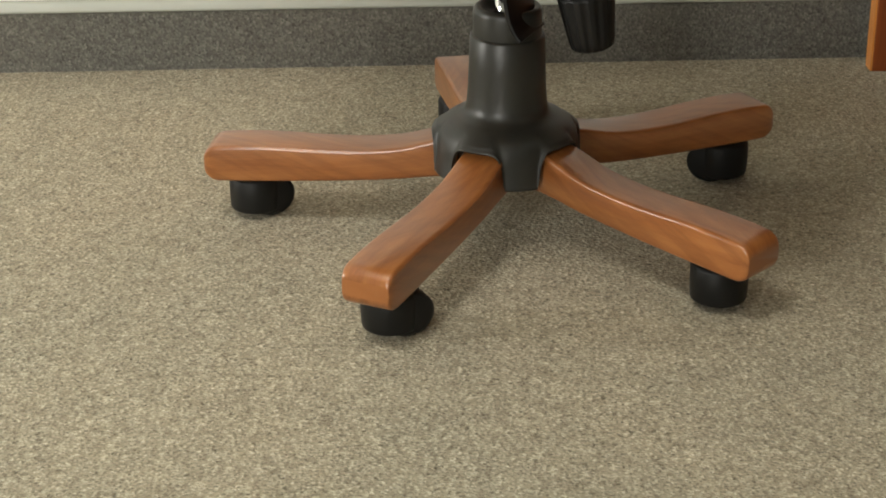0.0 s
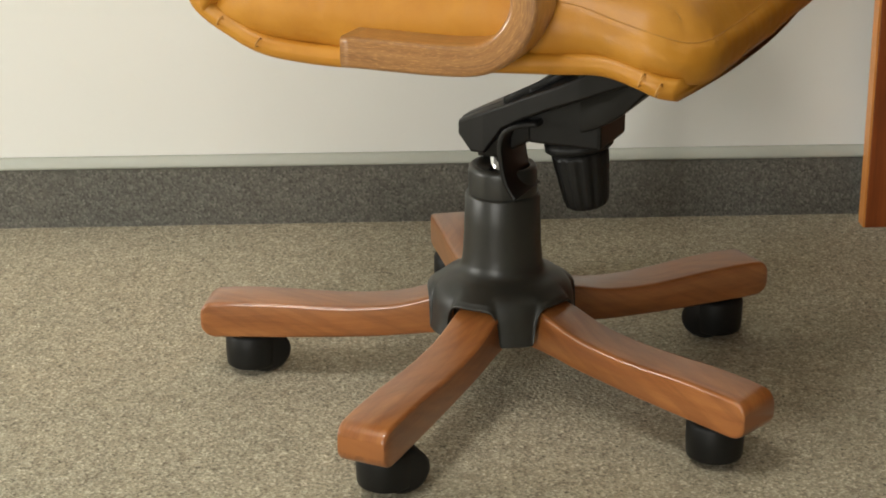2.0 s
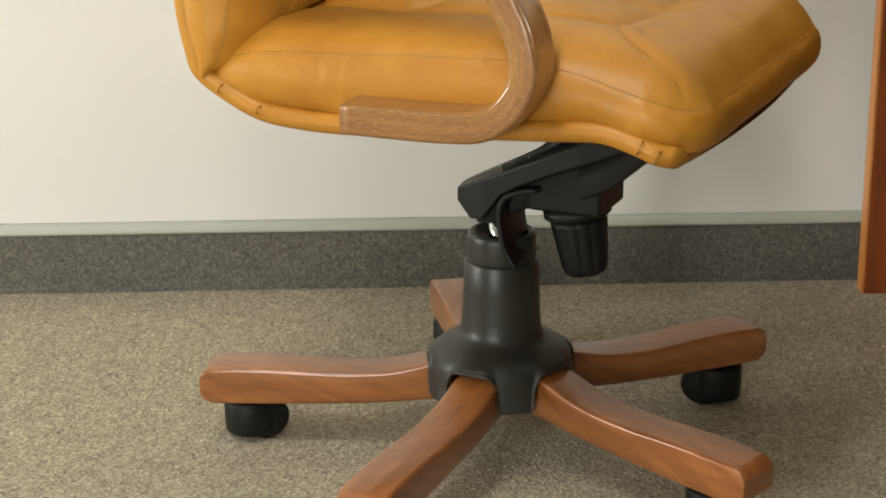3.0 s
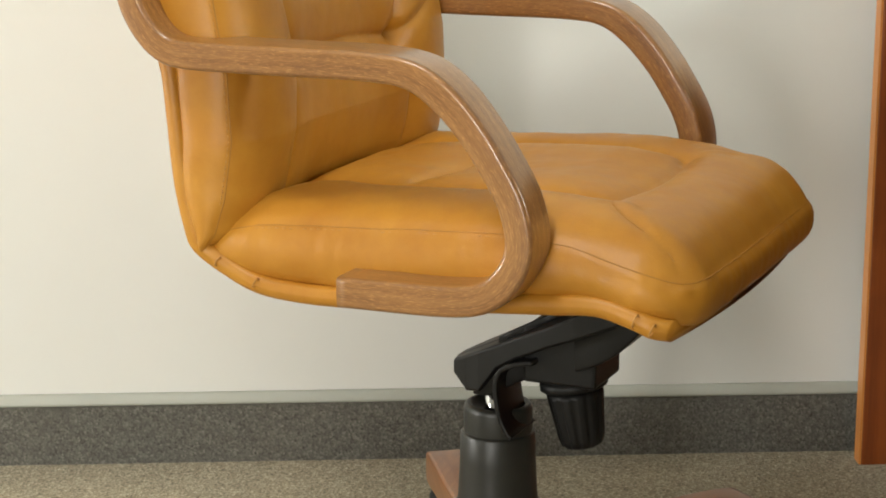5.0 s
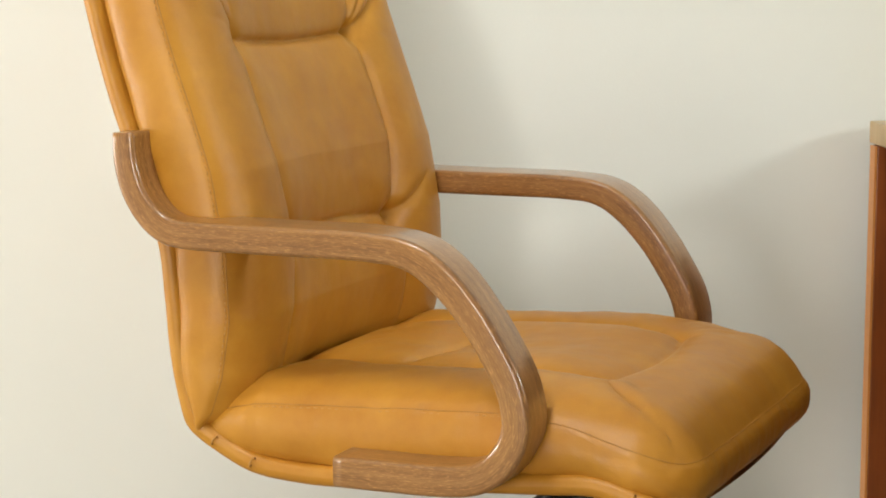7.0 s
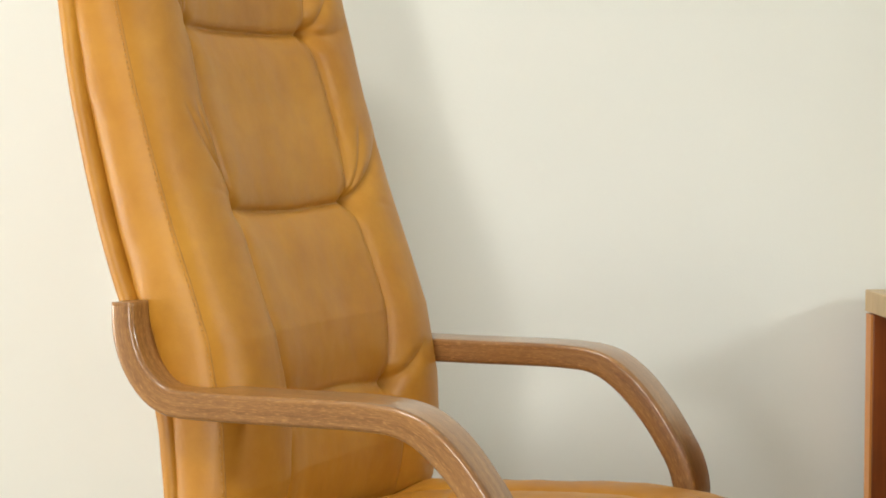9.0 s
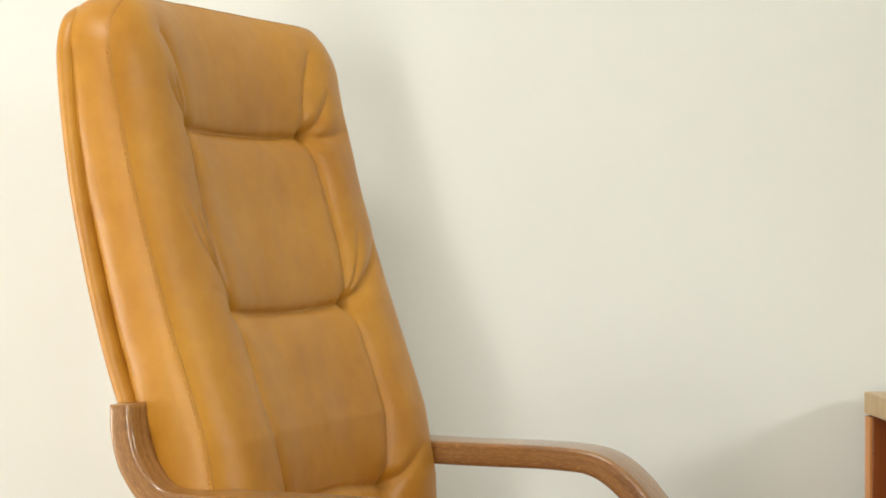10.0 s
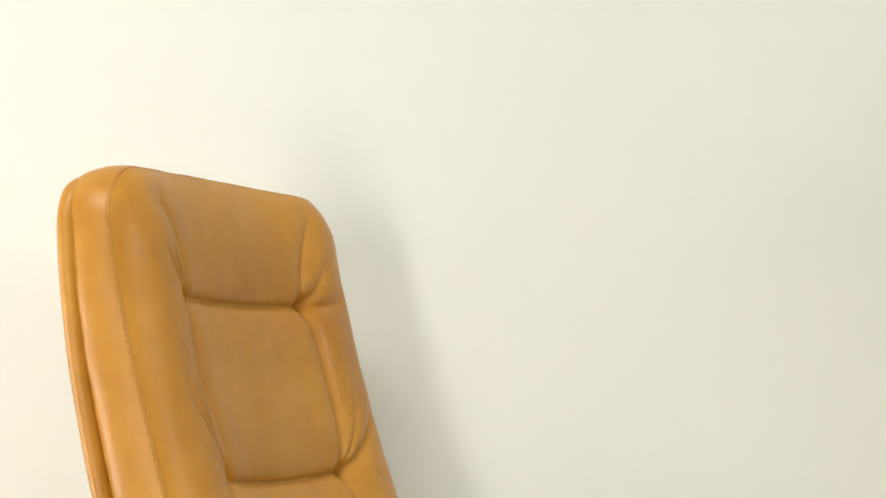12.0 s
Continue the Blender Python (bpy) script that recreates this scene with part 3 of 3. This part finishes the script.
def cushion(top, side_rings, ns, nt_):
    """Skins a grid top[i][j] of 3D points and goes on down its rim through the given rings."""
    bm = bmesh.new()
    vs = [[bm.verts.new(top[i][j]) for j in range(nt_)] for i in range(ns)]
    for i in range(ns - 1):
        for j in range(nt_ - 1):
            bm.faces.new((vs[i][j], vs[i + 1][j], vs[i + 1][j + 1], vs[i][j + 1]))
    rim = [vs[i][0] for i in range(ns)] + [vs[-1][j] for j in range(1, nt_)] + [vs[i][-1] for i in range(ns - 2, -1, -1)] + [vs[0][j] for j in range(nt_ - 2, 0, -1)]
    prev = rim
    for ring in side_rings([v.co.copy() for v in rim]):
        cur = [bm.verts.new(p) for p in ring]
        m = len(cur)
        for k in range(m):
            bm.faces.new((prev[k], prev[(k + 1) % m], cur[(k + 1) % m], cur[k]))
        prev = cur
    bm.faces.new(prev)
    return bm, [v.co.copy() for v in rim]


def stitches(line, aside, pitch=0.0058, length=0.0040):
    """Short raised stitches that run beside a seam."""
    bm = bmesh.new()
    aside = Vector(aside) * 0.0028
    run = 0.0
    m = len(line)
    for i in range(m):
        a, b = line[i], line[(i + 1) % m]
        d = (b - a)
        step = d.length
        run += step
        if run < pitch or step < 1e-6:
            continue
        run = 0.0
        d.normalize()
        mid = Vector(a) + aside
        out = Vector((mid.x, mid.y, 0)).normalized() if abs(aside.z) > 0 else Vector((0, math.copysign(1, mid.y), 0))
        q = Matrix.Translation(mid + out * 0.0016) @ d.to_track_quat("X", "Z").to_matrix().to_4x4() @ Matrix.Diagonal((length, 0.0009, 0.0009, 1))
        bmesh.ops.create_cube(bm, size=1, matrix=q)
    return bm


# seat cushion: x forward, y across
def build_seat():
    ns, nt_ = 130, 120
    s, t = np.meshgrid(np.linspace(-1, 1, ns), np.linspace(-1, 1, nt_), indexing="ij")
    x, y = round_corners(0.256 * s, 0.240 * t, 0.256, 0.240, np.where(s > 0, np.where(t > 0, 0.062, 0.056), 0.022))
    x = x + 0.030
    front = np.clip((x - 0.12) / 0.17, 0, 1)
    x = x + 0.003 * front * np.clip(1 - (y / 0.24) ** 2, 0, 1)
    # rim height along the side, then the swell towards the middle
    rim = np.interp(x, [-0.228, -0.20, -0.17, -0.12, 0.0, 0.10, 0.17, 0.23, 0.28, 0.32], [0.482, 0.499, 0.505, 0.509, 0.516, 0.521, 0.515, 0.498, 0.485, 0.482])
    edge = np.minimum(1 - np.abs(s), 1 - np.abs(t))
    puff = 0.62 * (1 - np.exp(-edge / 0.085)) + 0.38 * (1 - np.exp(-edge / 0.3))
    z = rim + (0.034 + 0.017 * np.clip((x - 0.17) / 0.09, 0, 1)) * puff
    z -= 0.010 * np.exp(-(y / 0.11) ** 2) * np.clip(1 - ((x - 0.03) / 0.16) ** 4, 0, 1)
    c = 0.118
    creases = [
        (arc((0.165, -c), (0.165, c), -0.012), 0.016, 0.006, 0.032),
        (arc((-0.055, c), (-0.055, -c), 0.010), 0.010, 0.006, 0.028),
        (arc((0.165, c), (-0.19, 0.105), -0.026), 0.013, 0.006, 0.030),
        (arc((-0.19, -0.105), (0.165, -c), -0.026), 0.013, 0.006, 0.030),
        (arc((0.165, -c), (0.262, -0.214), -0.020), 0.005, 0.0035, 0.018),
        (arc((0.165, c), (0.262, 0.214), 0.020), 0.005, 0.0035, 0.018),
    ]
    for side in (-1, 1):
        for a in (-0.5, 0.1, 0.75):
            creases.append((arc((0.165, side * c), (0.165 + 0.05 * math.cos(a * 1.5 + 0.3), side * (c + 0.05 * math.sin(0.8 + a * 0.5))), 0.004), 0.0035, 0.003, 0.008))
    z -= folds(x, y, creases)
    z -= 0.0013 * np.exp(-edge * 0.25 / 0.004)
    z += np.array([[0.0010 * noise.noise((x[i, j] * 26, y[i, j] * 26, 1.5)) + 0.0005 * noise.noise((x[i, j] * 60, y[i, j] * 60, 4.5)) for j in range(nt_)] for i in range(ns)])
    top = [[(x[i, j], y[i, j], z[i, j]) for j in range(nt_)] for i in range(ns)]

    def sides(rim_pts):
        for f, out in ((0.06, 0.0028), (0.14, 0.0052), (0.28, 0.0080), (0.45, 0.0092), (0.62, 0.0088), (0.78, 0.0066), (0.90, 0.0030), (0.97, -0.003), (1.0, -0.012)):
            ring = []
            for p in rim_pts:
                d = Vector((p.x - 0.04, p.y * 1.05, 0))
                e = Vector((d.x / 0.26, d.y / 0.25, 0))
                e = Vector((math.copysign(abs(e.x) ** 2.2, e.x), math.copysign(abs(e.y) ** 2.2, e.y), 0)).normalized() if e.length > 0 else e
                base = float(np.interp(p.x, [-0.22, -0.16, -0.05, 0.10, 0.19, 0.24, 0.30], [0.463, 0.450, 0.448, 0.460, 0.468, 0.457, 0.437])) - 0.004
                wob = 0.0016 * noise.noise((p.x * 30, p.y * 30, f * 3)) + 0.0016 * (1 - f) * noise.noise((p.x * 85, p.y * 85, f * 2 + 9))
                # the front face leans back towards its foot
                lean = -0.006 * max(0, e.x) * f * f
                ring.append((p.x + e.x * (out + wob) + lean, p.y + e.y * (out + wob), p.z + (base - p.z) * f))
            yield ring

    # a sewn line from the panel's corner to the front corner
    line = []
    for px, py in smooth_path(arc((0.165, -c), (0.262, -0.214), -0.020), 3):
        w = np.exp(-((x - px) ** 2 + (y - py) ** 2) / 0.004 ** 2)
        line.append((px, py, float((w * z).sum() / w.sum()) - 0.0002))
    dart = smooth_path(line[::4] + [line[-1]], 5)
    return (*cushion(top, sides, ns, nt_), dart)


bm, seat_rim, seat_dart = build_seat()
seat = part("seat_cushion", bm, MAT["leather"], chair, "padded tan leather seat cushion with sewn panels", m=PAD)
part("seam", tube(seat_rim[::2], 0.0006, 6, closed=True), MAT["seam"], seat, "stitched seam")
part("stitching", stitches(seat_rim, (0, 0, -1)), MAT["thread"], seat, "row of ochre stitches")
part("seam", tube(seat_dart, 0.0005, 6), MAT["seam"], seat, "stitched seam")

# back cushion: across y, up z, leaning back
BACK_Z = [0.472, 0.492, 0.529, 0.588, 0.656, 0.739, 0.795, 0.892, 0.990, 1.101, 1.171, 1.20]
BACK_X = [-0.228, -0.213, -0.2005, -0.191, -0.194, -0.2085, -0.229, -0.2625, -0.293, -0.320, -0.332, -0.336]
BACK_D = [0.004, 0.020, 0.040, 0.050, 0.048, 0.048, 0.050, 0.044, 0.040, 0.037, 0.034, 0.033]   # depth of the side panel


def build_back():
    ns, nt_ = 240, 350
    s, t = np.meshgrid(np.linspace(-1, 1, ns), np.linspace(-1, 1, nt_), indexing="ij")
    y, z = round_corners(0.2515 * s, 0.365 * t, 0.2515, 0.365, np.where(t > 0, 0.062, 0.012))
    y = y * (1 - 0.02 * np.clip((z - 0.1) / 0.26, 0, 1))
    z = z + 0.840 + np.clip(t, 0, 1) ** 4 * (0.001 - 0.009 * (y / 0.25) ** 2)
    xs = np.interp(z, BACK_Z, BACK_X)
    edge = np.minimum((1 - np.abs(s)) * 0.2515, (1 - np.abs(t)) * 0.369)
    puff = 1 - np.exp(-edge / 0.028)
    x = xs + 0.026 * puff
    x -= 0.023 * np.exp(-(y / 0.145) ** 4)
    h0, h1, h2 = 1.064, 0.866, 0.655
    c0, c1, c2 = 0.131, 0.130, 0.114
    creases = [
        (arc((-c0, h0), (c0, h0), -0.004), 0.018, 0.005, 0.030),
        (arc((-c1, h1), (c1, h1), -0.006), 0.018, 0.005, 0.030),
        (arc((-c2, h2), (c2, h2), 0.008), 0.014, 0.005, 0.028),
        (arc((-c0, h0), (-c1, h1), -0.014), 0.012, 0.005, 0.022), (arc((c0, h0), (c1, h1), 0.014), 0.012, 0.005, 0.022),
        (arc((-c1, h1), (-c2, h2), -0.014), 0.009, 0.005, 0.022), (arc((c1, h1), (c2, h2), 0.014), 0.009, 0.005, 0.022),
        (arc((-c0, h0), (-0.165, 1.165), -0.010), 0.007, 0.005, 0.020), (arc((c0, h0), (0.165, 1.165), 0.010), 0.007, 0.005, 0.020),
        (arc((-c2, h2), (-0.14, 0.53), -0.01), 0.006, 0.005, 0.020), (arc((c2, h2), (0.14, 0.53), 0.01), 0.006, 0.005, 0.020),
    ]
    for side in (-1, 1):
        far = ((c1, h1 - 0.002), (0.236, 0.952), 0.0150, 0.006), ((c1, h1), (0.185, 0.965), 0.008, 0.004), ((c0, h0 + 0.002), (0.215, 1.078), 0.012, 0.006), ((c0, h0), (0.182, 1.125), 0.010, 0.005), ((c2, h2), (0.195, 0.70), 0.009, 0.005)
        near = ((c1 + 0.002, h1 + 0.004), (0.176, 0.990), 0.011, 0.0025), ((c1 + 0.004, h1 + 0.016), (0.160, 0.985), 0.010, 0.0025), ((c1 + 0.010, h1 + 0.02), (0.198, 0.985), 0.0085, 0.0025), ((c0, h0 + 0.002), (0.162, 1.135), 0.010, 0.003), ((c0 + 0.004, h0 + 0.004), (0.182, 1.120), 0.008, 0.0025)
        for a, b, dep, sharp in (far if side > 0 else near):
            creases.append((arc((side * a[0], a[1]), (side * b[0], b[1]), -side * 0.006), dep, sharp, sharp * 2.6, 1))
        for cc, hh in ((c0, h0), (c1, h1), (c2, h2)):
            creases.append((arc((side * cc, hh), (side * (cc + 0.003), hh + 0.002), 0.0), 0.024, 0.007, 0.020))
        for cc, hh, reach in ((c0, h0, 0.055), (c1, h1, 0.085), (c2, h2, 0.06)):
            for a in (-0.15, 0.35, 0.85):
                end = (side * (cc + reach * math.cos(a)), hh + reach * math.sin(a))
                creases.append((arc((side * cc, hh), end, side * 0.005), 0.0024, 0.003, 0.008, 1))
    x -= folds(y, z, creases)
    x -= 0.0012 * np.exp(-edge / 0.004)
    x += np.array([[0.0012 * noise.noise((y[i, j] * 20, z[i, j] * 15, 7.5)) + 0.0003 * noise.noise((y[i, j] * 62, z[i, j] * 34, 2.5)) for j in range(nt_)] for i in range(ns)])
    top = [[(x[i, j], y[i, j], z[i, j]) for j in range(nt_)] for i in range(ns)]

    def sides(rim_pts):
        for f, out in ((0.1, 0.003), (0.25, 0.006), (0.45, 0.008), (0.65, 0.0085), (0.82, 0.0075), (0.93, 0.005), (1.0, -0.003)):
            ring = []
            for p in rim_pts:
                depth = float(np.interp(p.z, BACK_Z, BACK_D)) + 0.012 * min(1.0, max(0.0, (p.z - 0.49) / 0.06)) + 0.009 * min(1.0, max(0.0, (p.z - 0.68) / 0.10))
                e = Vector((0, (p.y / 0.2515) ** 5, ((p.z - 0.840) / 0.365) ** 9))
                e = e.normalized() if e.length > 1e-6 else e
                wob = 0.0014 * noise.noise((p.y * 30, p.z * 26, f * 3))
                ring.append((p.x - depth * f, p.y + e.y * (out + wob), p.z + e.z * (out + wob) - 0.012 * f * max(0.0, e.z) ** 2))
            yield ring

    return cushion(top, sides, ns, nt_)


bm, back_rim = build_back()
back = part("back_cushion", bm, MAT["leather"], chair, "tall padded leather back cushion with creased panels", m=PAD)
part("seam", tube(back_rim[::2], 0.0007, 6, closed=True), MAT["seam"], back, "stitched seam")
part("stitching", stitches(back_rim, (-1, 0, 0)), MAT["thread"], back, "row of ochre stitches")


# bentwood arms
ARM = [(-0.2890, 0.779, 0.0255), (-0.2875, 0.750, 0.0270), (-0.2795, 0.722, 0.0275), (-0.2640, 0.699, 0.0280), (-0.2455, 0.6848, 0.0285), (-0.222, 0.6798, 0.0285), (-0.170, 0.6790, 0.0285), (-0.106, 0.6793, 0.0285), (-0.045, 0.6798, 0.0282),
       (-0.010, 0.6787, 0.0280), (0.015, 0.6762, 0.0280), (0.039, 0.6675, 0.0295), (0.065, 0.6480, 0.0302), (0.0905, 0.6195, 0.0295), (0.1105, 0.5900, 0.0290), (0.1265, 0.5615, 0.0290), (0.1345, 0.5340, 0.0290),
       (0.1345, 0.5115, 0.0290), (0.1255, 0.4910, 0.0292), (0.1090, 0.4735, 0.0298), (0.0860, 0.4630, 0.0302), (0.050, 0.4592, 0.0305), (0.011, 0.4582, 0.0310), (-0.0545, 0.4572, 0.0310)]


def build_arm(front):
    """front: half width at the front bend; the outer face (-y) stays flat."""
    pts = smooth_path(ARM, 6)
    rows = []
    for i, (x, z, th) in enumerate(pts):
        a, b = pts[max(0, i - 1)], pts[min(len(pts) - 1, i + 1)]
        d = np.array((b[0] - a[0], b[1] - a[1]))
        d /= np.hypot(*d)
        hw = float(np.interp(i / len(pts), [0.36, 0.56, 0.72, 0.86], [0.0325, front, front, 0.0295]))
        rows.append([(x + d[1] * q, p + hw - 0.0325, z - d[0] * q) for p, q in rounded_rect(hw, th / 2, 0.0052, 6)])
    return loft(rows)


arm = part("armrest", build_arm(0.025), MAT["arm"], chair, "bent laminated brown wooden armrest", m=FACE @ pose(0, -0.2525, 0))
part("armrest", build_arm(0.030), MAT["arm"], chair, "bent laminated brown wooden armrest", m=FACE @ pose(0, 0.2685, 0.002))


# small thread loops on the rolled rim
def tie(x, z, y, r=0.0062):
    ring = [(x + 0.0022 * math.sin(a), y + r * math.cos(a), z + r * math.sin(a)) for a in np.linspace(0, 2 * math.pi, 20, endpoint=False)]
    return tube(ring, 0.0009, 6, closed=True)


for x, z, r in ((0.238, 0.4525, 0.0062), (0.255, 0.4450, 0.0062), (-0.168, 0.4460, 0.0046), (-0.212, 0.4640, 0.0042)):
    part("tie", tie(x, z, -0.2505 - r / 3, r), MAT["thread"], chair, "small ochre thread loop on the rim", m=PAD)
